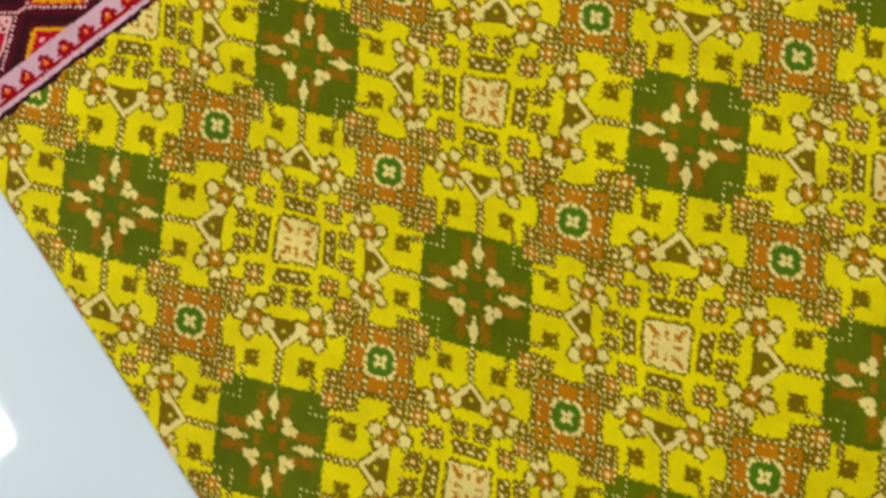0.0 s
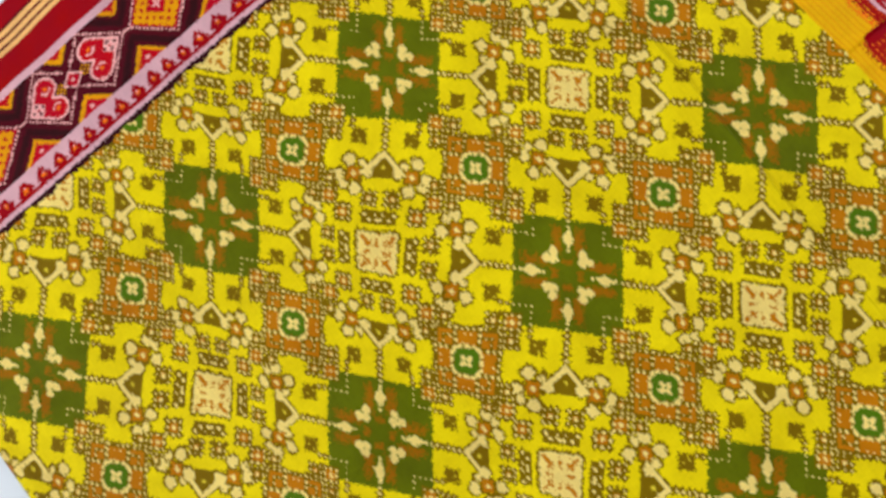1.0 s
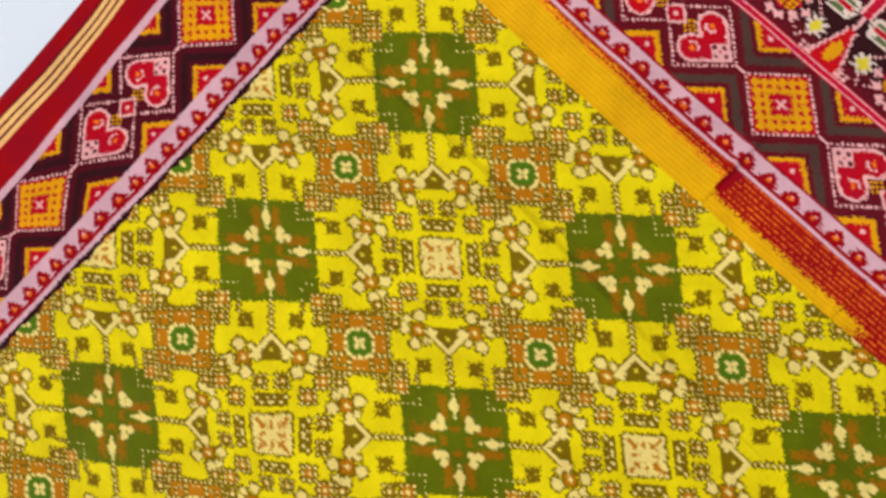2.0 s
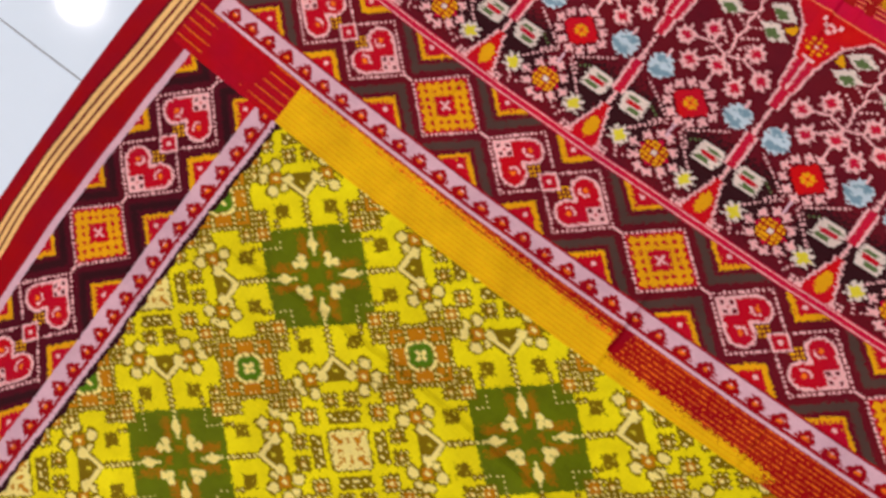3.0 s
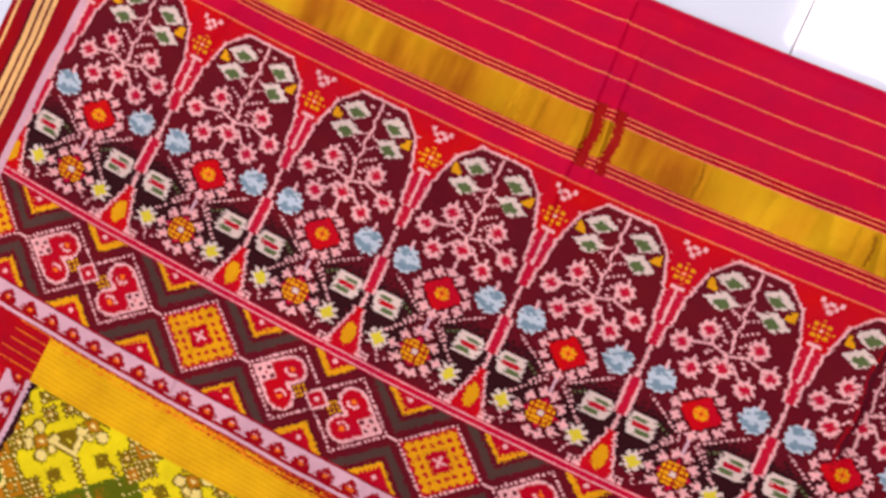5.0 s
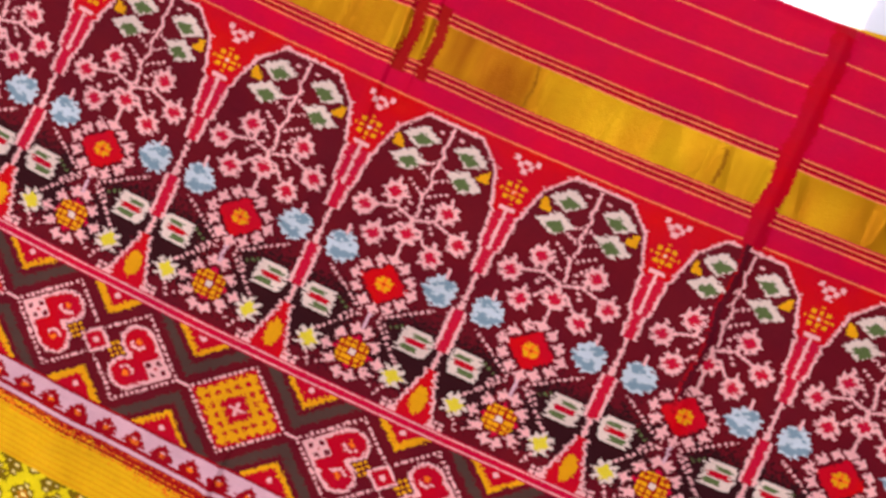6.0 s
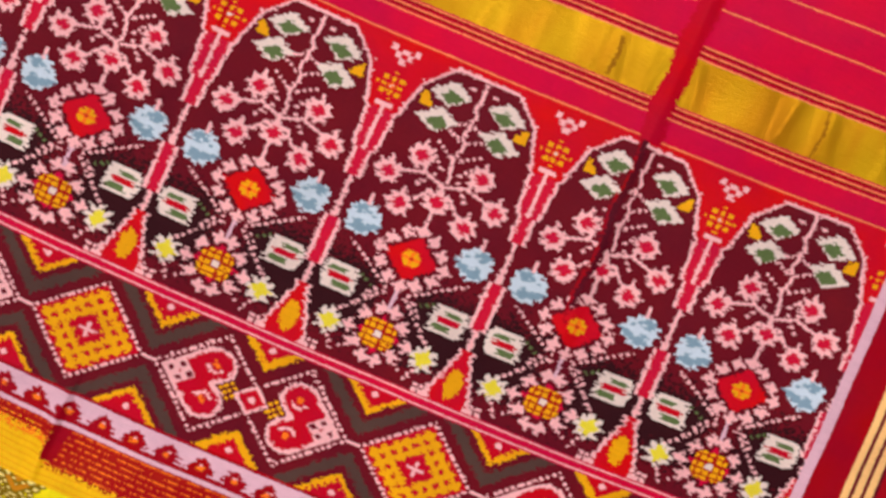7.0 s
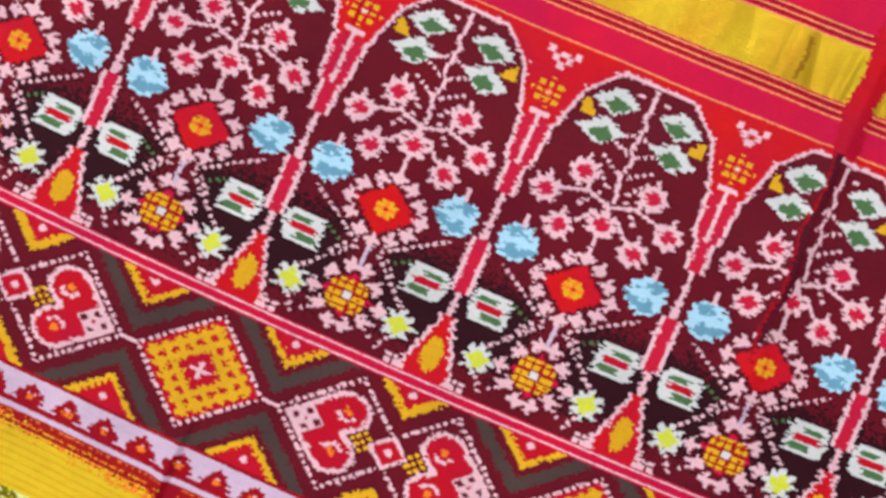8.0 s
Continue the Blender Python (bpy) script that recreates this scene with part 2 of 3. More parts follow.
def geo_chart(x, y, chevron, base="maroon"):
    """Maroon band of dotted gold diamonds and paired red hearts; y runs -20 to 20, in steps."""
    c = np.full(x.shape, K[base], dtype=np.int16)
    xs = (x + 48) % 96 - 48
    X, Y = np.abs(xs), np.abs(y)
    wob = rng.normal(0, 0.45, x.shape)
    for x0, bands in ((18, True), (48, False)):
        h = Y - np.abs(X - x0)
        if bands:
            put(c, (h + wob >= 2.8) & (h + wob <= 7.2), chevron)
        put(c, h + 0.6 * wob > 10, "gold")
        put(c, h + 0.5 * wob > 12 + 1.1 * ((X + Y) % 2.6 < 1.3), "red")
        put(c, np.abs(X - x0) + np.abs(Y - 17) <= 1.3, "pink")
    s, d = np.abs(xs + y), np.abs(y - xs)
    u, v = np.maximum(s, d), np.minimum(s, d)
    put(c, u <= 15, "red")
    put(c, u + 0.6 * wob <= 14, "gold")
    put(c, (u <= 14) & ((s + 1.2) % 4.7 < 2.3 + wob) & ((d + 1.2) % 4.7 < 2.3 - wob), "red")
    put(c, u + 1.2 * wob <= 5.6, "red")
    put(c, (u <= 2.7) & ((u - v <= 1.3) | (u <= 1)), "pink")
    put(c, (np.abs(u - 16.2) <= 0.8) & (v % 2.6 < 1.55), "pink")
    put(c, (Y <= 0.55) & (X >= 16) & (X <= 20.5), "pink")
    # hearts: two curled lobes and a small flower in a dotted square
    dx = X - 36
    a, b = dx + Y, dx - Y
    m = np.maximum(np.abs(a), np.abs(b))
    lobe = np.hypot(a - 5.6, b + 6.2) + 0.6 * wob
    arm = (m <= 14.2) & (a <= 5.6)
    notch = (a > 1.2) & (b > 1.2)
    inner = (a > -0.6) & (b > -0.6)
    put(c, ((arm & ~notch) | (lobe <= 8)) & (dx < 11), "pink")
    put(c, ((m + 0.7 * wob <= 12.6) & (a <= 5.6) & ~inner) | (lobe <= 6.3), "red")
    put(c, (lobe >= 2.7) & (lobe <= 4) & (b > -8) & (a < 6.6) & (a > 0.5), "pink")
    put(c, lobe <= 1.4, "orange")
    put(c, (a < -4.4) & (b < -4.4) & (m <= 13.4), "pink")
    put(c, (np.abs(dx + 8.6) + np.abs(Y - 2.2) <= 1) | (np.abs(dx + 11.2) + Y <= 1) | (np.abs(dx + 6) + Y <= 1), base)
    put(c, (np.abs(dx + 8.6) <= 0.6) & (Y <= 0.6), "red")
    q = 48 - X + Y
    put(c, (np.abs(m - 16.2) <= 0.8) & (np.minimum(np.abs(a), np.abs(b)) % 2.6 < 1.55) & (X < 48) & (X > 19) & (q > 6), "pink")
    put(c, (a > 2.2) & (b > 2.2) & (m < 8.6) & (a % 2.5 < 1.5) & (b % 2.5 < 1.5) & (X < 48), "gold")
    put(c, (q >= 3.8) & (q <= 5.2) & (wob > -0.5), "pink")
    put(c, q < 3.6, "red")
    put(c, q <= 1.1, "pink")
    put(c, Y >= 19.7, "edge_red")
    return c


def teeth_chart(x, y):
    """White strip with red scallops; y 0 at the patterned band, 10 past the thin white line; in steps."""
    c = np.full(x.shape, K["lilac"], dtype=np.int16)
    p = np.abs(x % 9.6 - 4.8) + rng.normal(0, 0.25, x.shape)
    width = np.interp(y, [1.6, 2.4, 4, 5.4, 6.4, 7.4, 7.8], [-1, 0.8, 2.0, 3.3, 3.6, 2.2, -2])
    put(c, p <= width + 0.45 * (y % 1.5 < 0.75), "edge_red")
    put(c, (p < 0.9) & (y > 4.6) & (y < 6.4), "orange")
    put(c, (p < 0.5) & (y > 4.2) & (y < 5), "pink")
    put(c, (y >= 7.4) & (y < 8.6), "edge_red")
    return c


def arch_chart(i, j):
    """Row of arches, each with a flowering plant, between slim red pillars with flames at their feet; in steps."""
    c = np.full(i.shape, K["maroon"], dtype=np.int16)
    xs, y = (i - 24 + 24) % 48 - 24, j
    X = np.abs(xs)
    P = 24 - X                              # distance from the pillar's axis
    wob = rng.normal(0, 0.4, i.shape)
    comb = rng.normal(0, 0.55, i.shape[0])[:, None] + 0.4 * wob     # whole yarns slip sideways together

    def line(ax, ay, bx, by, half, pitch=0.0, fill=0.95):
        """A stem, or a row of beads where a pitch is given."""
        n = math.hypot(bx - ax, by - ay)
        ux, uy = (bx - ax) / n, (by - ay) / n
        along_it, off = (X - ax) * ux + (y - ay) * uy, np.abs((y - ay) * ux - (X - ax) * uy)
        m = (along_it >= -half) & (along_it <= n + half) & (off <= half)
        return m & (along_it % pitch < fill) if pitch else m

    # the ground darkens round the dotted sprays
    dusk = np.minimum(np.minimum(y - 5, 38 - y) / 4.5, (X - 1.5) / 3)
    put(c, dusk + 1.3 * wob + 0.3 * comb > 0.9, "dark")
    # stems and dotted sprays
    for spray in ((3, 28.5, 16.8, 38.6), (3, 27.5, 13, 16.5), (5.4, 27.4, 8.2, 23.2), (12.6, 8, 10.5, 3.5)):
        put(c, line(*spray, 0.5, 1.9, 1.0), "pink")
    put(c, line(7, 27.2, 10.4, 29.4, 0.45, 1.9, 0.9), "moss")
    put(c, line(0, 22, 0, 31, 0.55), "lilac")
    put(c, line(0, 48, 0, 55, 0.55), "pink")
    lean = np.where((y % 9 < 3), 0.5, 0) - np.where((y % 11 < 3), 0.5, 0)
    put(c, (np.abs(xs + lean) <= 0.6) & (y >= 62) & (y <= 100), "pink")
    for twig in ((1, 65, 6, 67), (6, 67, 13, 64.5), (6, 67, 7.2, 69.6), (6, 58, 3, 62)):
        put(c, line(*twig, 0.5), "pink")
    for twig in ((1, 74, 6, 77.5), (1, 80, 4.5, 82), (1, 86, 5, 84), (2.5, 69.5, 6, 74), (7, 62.4, 3, 68)):
        put(c, line(*twig, 0.48, 1.9, 1.1), "pink")

    def toothed(cx, cy, radius, teeth, depth):
        """A round head with a scalloped rim."""
        dx, dy = X - cx + 0.5 * comb, (y - cy) * 0.9
        return np.hypot(dx, dy) <= radius + depth * np.cos(teeth * np.arctan2(dy, dx)) + 0.4 * wob

    # lower rosette
    for px, py in ((8.2, -0.6), (5.6, 4.6), (5.8, -5), (1.9, 8.2), (1.9, -8.2)):
        put(c, toothed(px, 14 + py, 1.6, 4, 0.5), "pink")
    put(c, line(4, 10, 8.5, 6, 0.4, 1.9, 0.95), "pink")
    put(c, X + np.abs(y - 14) + wob <= 6.2, "crimson")
    put(c, (X <= 4.4) & (np.abs(y - 14) <= 4.6) & (X + np.abs(y - 14) <= 7.6), "gold")
    put(c, (X <= 4.4) & (np.abs(y - 14) <= 4.6) & (((xs + 0.75) % 2.2 > 1.45) | ((y - 14 + 0.75) % 2.2 > 1.45)), "brick")
    put(c, (X <= 0.8) & (np.abs(y - 14) <= 0.8), "white")
    # main rosette
    for px, py in ((9.2, 0), (7.4, 4.2), (7.4, -4.2), (3.9, 7.5), (3.9, -7.5), (0, 9.4), (0, -9.4)):
        put(c, toothed(px, 40 + py, 1.6, 4, 0.5), "pink")
    ruby = np.maximum(np.maximum(X, np.abs(y - 40)) * 1.08, X + np.abs(y - 40))
    put(c, ruby + 0.6 * wob + 0.2 * comb <= 7.7, "scarlet")
    put(c, (X <= 2.4) & (X > 0.4) & (np.abs(y - 40) <= 2.6) & (np.abs(y - 40) > 0.4), "gold")
    put(c, ((X <= 0.3) | (np.abs(y - 40) <= 0.3)) & (X <= 2.4) & (X + np.abs(y - 40) > 0.9) & (np.abs(y - 40) <= 2.4), "orange")
    put(c, (X > 1.5) & (np.abs(y - 40) > 1.6) & (X <= 2.3) & (np.abs(y - 40) <= 2.5), "scarlet")
    # star flowers
    put(c, toothed(13.8, 12.2, 3.4, 8, 0.8), "white")
    put(c, toothed(13.8, 12.2, 2.2, 4, 0.4), "lemon")
    # striped leaves: bands of yarn with ragged ends
    dx, dy = X - 16 + 0.9 * comb, y - 26
    put(c, (np.abs(dx) <= 4.9 - 0.5 * (np.abs(dy) > 3)) & (np.abs(dy) <= 4.5), "white")
    put(c, (np.abs(dy) <= 0.75) & (np.abs(dx) <= 3.3), "red")
    put(c, (np.abs(dy - 2.4) <= 0.75) & (np.abs(dx - 1) <= 2.4), "moss")
    put(c, (np.abs(dy + 2.5) <= 0.75) & (np.abs(dx + 1) <= 2.5), "moss")
    # blue buds
    put(c, toothed(16.3, 46, 4.8, 12, 0.4), "sky")
    dx, dy = X - 16.3 + 1.5 * comb, y - 46
    put(c, (np.hypot(dx, dy) <= 4.4) & ((dy > 1.2) & (np.abs(dx - 0.6) < 3.2 - 0.3 * dy) | (dy < -0.6) & (np.abs(dx + 0.8) < 3.6)), "blue")
    put(c, (np.abs(dx - 0.2) <= 2.4 - np.abs(dy - 0.2)) & (wob > -0.5), "sky")
    put(c, line(16.5, 51, 16.5, 53.8, 0.55), "pink")
    # small blossoms
    for cx, cy in ((0, 59.5), (9.3, 55), (15.6, 63), (8.8, 71.5)):
        put(c, toothed(cx, cy, 3.4, 8, 0.55), "pink")
        dx, dy = np.abs(X - cx + 0.4 * comb), np.abs(y - cy)
        put(c, ((dx <= 0.9) & (dy <= 2.2)) | ((dx <= 2) & (dy <= 1)) | (dx + dy <= 1.9), "rose")
        put(c, (dx < 0.5) & (y > cy + 3.4) & (y < cy + 5.4), "pink")
    # crown leaves, pale above and green below
    for cx, cy in ((8.2, 92.8), (9.2, 83.8)):
        dx, dy = X - cx + 0.7 * comb, y - cy + 0.15 * (X - cx)
        put(c, np.abs(dx) / 6 + np.abs(dy) / 4.3 <= 1, "white")
        put(c, np.abs(dx + 0.4) / 3.6 + np.abs(dy + 1) / 2.5 <= 1, "moss")
    put(c, (X >= 12) & (X <= 15.3) & (y >= 86.5) & (y - 86.5 <= (X - 11) * 1.3 + wob) & (y <= 91.2), "gold")
    put(c, (np.abs(X - 3.2) <= 0.6) & (np.abs(y - 97) <= 0.6), "pink")
    # arch outline and spandrel
    top = np.where(X <= 9, 101, 101 - (X - 9) * 1.15)
    put(c, y > top, "scarlet")
    put(c, (np.abs(y - top + 0.4 * wob) <= 0.6) & (X <= 16), "pink")
    # pillar
    half = np.select([y >= 94, y >= 80, y >= 66, y >= 57, y >= 43, y >= 27, y >= 20], [9, 8 - (94 - y) * 0.25, 4 - (80 - y) * 0.06, 2.1, 0.2, 2.1, 0.2], 0)
    half = np.where(y < 20, 1 + (20 - y) * 0.3 + (y % 2.4 < 1.2) * 0.5, half) + 0.25 * comb
    put(c, (P <= half) & (y <= 94), "scarlet")
    put(c, (P <= half) & (y <= 80) & (y >= 20), "rose")
    put(c, (np.abs(P - half) <= 0.5) & (y <= 94), "pink")
    put(c, (P <= 0.5) & (((y >= 43) & (y < 57)) | ((y >= 20) & (y < 27)) | ((y >= 66) & (y <= 82))), "pink")
    put(c, P ** 2 / 5.5 + (y - 8.5) ** 2 / 24 <= 1 + 0.3 * wob, "gold")
    put(c, (y <= 5) & (P <= 10) & (P > 5) & (P % 1.75 < 1.05) & (y % 1.75 < 1.05), "pink")
    # gold flower over the pillar
    q = np.abs(y - 88)
    put(c, (np.hypot(P, q) <= 4.4) & ((P + 0.75) % 2.3 < 1.5) & ((q + 0.75) % 2.3 < 1.5), "gold")
    put(c, P + q <= 1.2, "orange")
    put(c, (P <= 0.6) & (q <= 0.6), "white")
    for dp, dyy in ((0, 96), (1.6, 98), (3.2, 100), (0, 99.2)):
        put(c, (np.abs(P - dp) <= 0.75) & (np.abs(y - dyy) <= 0.75), "pink")
    put(c, (P <= 2.4) & (y >= 81) & (y <= 82.6), "pink")
    return c


inner = (gi >= 0) & (gi < 384)
R = {}                                       # region masks
body_end = -71
R["field"] = (gi >= 46) & (gi < 338) & (gj < body_end)
R["teeth_l"] = (gi >= 36) & (gi < 46) & (gj < body_end)
R["teeth_r"] = (gi >= 338) & (gi < 348) & (gj < body_end)
R["geo_l"] = (gi >= 0) & (gi < 36) & (gj < body_end)
R["geo_r"] = (gi >= 348) & (gi < 384) & (gj < body_end)
R["weft"] = (gi >= -12) & (gi < 396) & (gj >= body_end) & (gj < -51)
R["teeth_p"] = inner & (gj >= -51) & (gj < -41)
R["geo_p"] = inner & (gj >= -41) & (gj < 2)
R["arch"] = inner & (gj >= 2) & (gj < 104)
R["pink"] = (gi >= -12) & (gi < 396) & (gj >= 104)
R["zari"] = (gi >= -12) & (gi < 396) & (gj >= 117) & (gj < 133)
R["pink"] &= ~R["zari"]
taken = np.zeros(gi.shape, dtype=bool)
for m in R.values():
    taken |= m
R["selv_l"] = (gi < 192) & ~taken
R["selv_r"] = (gi >= 192) & ~taken


def take(name, values):
    chart[R[name]] = values[R[name]]


along = np.round(np.where(gj > -153, gj + 153, (gj + 153) * 96 / 106)).astype(int)
# pinkish end panel with thin straw lines
end = np.full(gi.shape, K["crimson"], dtype=np.int16)
end[np.isin(gj, (104, 112, 114, 116, 133, 135, 137, 150, 161, 173))] = K["peach"]
end[np.isin(gj, (113, 115, 134, 136))] = K["edge_red"]
take("pink", end)
chart[R["zari"]] = K["zari"]
# selvages: white guard line, red ground, three straw stripes
for sgn in (-1, 1):
    o = (-1 - gi) if sgn < 0 else (gi - 384)
    sel = R["selv_l"] if sgn < 0 else R["selv_r"]
    chart[sel & (o >= 0) & (o < 3) & ((gj < body_end) | (gj >= -51)) & (gj < 104)] = K["lilac"]
    for a in (14, 17, 20) if sgn < 0 else (12, 15, 18):
        chart[sel & ((o == a) | (o == a + 1))] = K["straw"]
        chart[sel & (o == a + 2)] = K["maroon"]
    chart[sel & (o == 27) & (gj > -45)] = K["straw"]
# the finer yarn steps: corners half rounded, edges feathered along the weft
soft_regions = R["field"] | R["arch"] | R["geo_p"] | R["geo_l"] | R["geo_r"] | R["teeth_l"] | R["teeth_r"] | R["teeth_p"]


def finer(a):
    return np.repeat(np.repeat(a, 2, 0), 2, 1)


def halve(c, chance):
    up, dn, lf, rt = np.roll(c, -1, 0), np.roll(c, 1, 0), np.roll(c, 1, 1), np.roll(c, -1, 1)
    out = finer(c)
    for oj, ver, opp in ((0, dn, up), (1, up, dn)):
        for oi, hor, pho in ((0, lf, rt), (1, rt, lf)):
            go = (ver == hor) & (ver != pho) & (hor != opp) & (rng.random(c.shape) < chance) & soft_regions
            out[oj::2, oi::2] = np.where(go, ver, c)
    return out


chart = halve(chart, 0.12)
ui, uj = np.meshgrid(np.arange(2 * I0, 2 * I1), np.arange(2 * J0, 2 * J1))
ground = finer(R["field"])
chart[ground] = field_chart(ui, uj)[ground]
chart[ground & ((ui < 97 + np.sin(uj / 6.0) + 0.6 * np.sin(uj / 2.3)) | (ui >= 2 * 336))] = K["dark"]
chart[(uj < 2 * body_end) & (((ui >= 90) & (ui < 93)) | ((ui >= 675) & (ui < 678)))] = K["lilac"]
si, sj = (ui - 0.5) / 2, (uj - 0.5) / 2      # the same places counted in whole steps
run = np.where(sj > -153, sj + 153, (sj + 153) * 96 / 106)
band = geo_chart(si, sj + 21, "grey")
band[(uj >= -4) & (uj <= 3)] = K["crimson"]
band[(uj == -3) | (uj == 2)] = K["pink"]
# side borders take the darkened maroon, their shade put into the ground colour
for name, values in (("teeth_l", teeth_chart(sj, si - 35.75)), ("teeth_r", teeth_chart(sj, 347.75 - si)), ("teeth_p", teeth_chart(si, -41.25 - sj)),
                     ("geo_l", geo_chart(run, si - 16, "dark", "shaded_maroon")), ("geo_r", geo_chart(run, si - 366, "dark", "shaded_maroon")), ("geo_p", band),
                     ("arch", arch_chart(si, sj))):
    here = finer(R[name])
    chart[here] = values[here]
fine_soft = finer(soft_regions)
for step in (1, -1):
    hop = (rng.random(chart.shape) < np.where(finer(R["field"]), 0.04, 0.05)) & fine_soft
    chart = np.where(hop, np.roll(chart, step, 1), chart)
# pale yarns creep along the weft, row by row, which gives their edges teeth
pale = np.isin(chart, [K[n] for n in ("pink", "cream", "white", "lilac", "gold", "lemon", "sky")]) & fine_soft
odd = (np.arange(chart.shape[0]) % 2 == 1)[:, None]
for step in (1, -1):
    src, frm = np.roll(pale, step, 1), np.roll(chart, step, 1)
    grow = src & ~pale & fine_soft & (rng.random(chart.shape) < np.where(finer(R["field"]), 0.25, np.where(finer(R["arch"]), 0.12, 0.06))) & odd
    if step > 0:                             # beads of the field are two yarns wide
        grow |= src & ~pale & ground & (rng.random(chart.shape) < 0.75)
    chart = np.where(grow, frm, chart)
thin = (chart == K["peach"]) & finer(R["pink"]) & odd
chart = np.where(thin, K["crimson"], chart)
fi, fj = np.meshgrid(np.arange(2 * I0, 2 * I1) / 2, np.arange(2 * J0, 2 * J1))
# weft band: saffron ribs, dyed red towards one selvage and at the corner
depth = fj + 142                             # 0 at the field, 39 at the white line
ragged = rng.integers(-3, 4, fi.shape) + 4 * np.sin(fi / 5.0)
rib = np.where(fj % 4 == 0, K["gold"], K["saffron"])
rib = np.where((depth > 36) & (fj % 2 == 0), K["brick"], rib)
creep = 39 - np.clip((fi - 70) / 126, 0, 1) ** 1.5 * 11 + 2.5 * rng.normal(0, 1, (fi.shape[0], 1)) + 1.2 * rng.normal(0, 1, fi.shape)
rib = np.where((depth > creep - 4) & (rng.random(fi.shape) < 0.55), K["orange"], rib)
rib = np.where((depth > creep) & ((fj % 4 != 0) | (rng.random(fi.shape) < 0.3)), K["brick"], rib)
late = (fi > 196 + 0.15 * ragged) & (depth > 11 + 0.02 * (256 - fi) + 1.3 * rng.normal(0, 1, fi.shape)) | (fi > 256 + ragged + 0.8 * depth * rng.random(fi.shape))
rib = np.where(late, np.where((fj % 4 == 0) & (rng.random(fi.shape) < 0.65), K["orange"], K["brick"]), rib)
corner = fi < 46
thread = np.clip(np.maximum((8 - fi) / 12, (fi - 24) / 16), 0, 1)      # gilt ribs show at both ends of the red corner
rib = np.where(corner, np.where((fj % 4 == 0) & (thread + 0.15 * rng.normal(0, 1, fi.shape) > 0.45), np.where(fj % 8 == 0, K["orange"], K["scarlet"]), np.where(fj % 2 == 0, K["red"], K["edge_red"])), rib)
weft = finer(R["weft"])
chart[weft] = rib[weft]
# pressed folds: one shows the plain red ground, the rest are brick, umber, edge_red
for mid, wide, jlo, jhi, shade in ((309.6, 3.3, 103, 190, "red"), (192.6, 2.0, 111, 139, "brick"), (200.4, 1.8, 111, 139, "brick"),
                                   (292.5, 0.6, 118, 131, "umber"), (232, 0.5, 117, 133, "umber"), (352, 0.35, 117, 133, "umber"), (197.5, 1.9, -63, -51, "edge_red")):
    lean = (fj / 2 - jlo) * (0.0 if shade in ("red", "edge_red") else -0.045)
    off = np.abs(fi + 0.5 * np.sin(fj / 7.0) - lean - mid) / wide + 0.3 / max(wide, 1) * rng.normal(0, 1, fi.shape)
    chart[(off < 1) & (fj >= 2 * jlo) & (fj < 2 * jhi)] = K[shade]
# shade of the fold across the arches, painted in border red and darkened maroon
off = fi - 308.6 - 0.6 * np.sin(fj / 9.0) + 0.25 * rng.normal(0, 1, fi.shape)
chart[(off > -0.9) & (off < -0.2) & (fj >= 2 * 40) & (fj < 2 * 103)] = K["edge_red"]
chart[(off >= -0.2) & (off < 1.6) & (fj >= 2 * 46) & (fj < 2 * 103)] = K["shaded_maroon"]

# ---- the lie of the cloth ----
vi, vj = np.meshgrid(np.arange(2 * I0, 2 * I1 + 1) / 2, np.arange(2 * J0, 2 * J1 + 1) / 2)
jit = np.random.default_rng(3).normal(0, 0.07, (2,) + vi.shape)
edge_v = (vi == I0) | (vi == I1) | (vj == J0) | (vj == J1)
jit[:, edge_v] = 0
vx = (vi + jit[0]) * HX
vy = (vj + jit[1]) * HY


def smooth(a, lo, hi):
    k = np.clip((a - lo) / (hi - lo), 0, 1)
    return k * k * (3 - 2 * k)


vy0 = vy.copy()
strip = np.clip((-vi - 3) / 27, 0, 1)
vx = vx + np.sin(np.pi * strip) * (0.010 * smooth(vy0, -0.27, -0.1) + 0.002 * np.sin(vy0 * 24)) + (vi < 0) * strip * 0.004 * np.sin(vy0 * 13 + 0.5)
vy = vy + 0.07 * (vx - 0.53) ** 2 * smooth(vy0, -0.3, -0.1)
noise_z = (0.0011 * np.sin(vx * 17 + 1.3 * np.sin(vy0 * 9)) + 0.0009 * np.sin(vy0 * 21 + vx * 6 + 1) + 0.0005 * np.sin(vx * 61 + vy0 * 23)
           + 0.0004 * np.sin(vy0 * 83 - vx * 37))


def ridge(x0, h, w, ylo, yhi, lean=0.0):
    e = np.abs(vx - x0 - lean * vy0)
    return h * np.exp(-(e / w) ** 2) * smooth(vy0, ylo - 0.03, ylo + 0.03) * (1 - smooth(vy0, yhi - 0.03, yhi + 0.03))


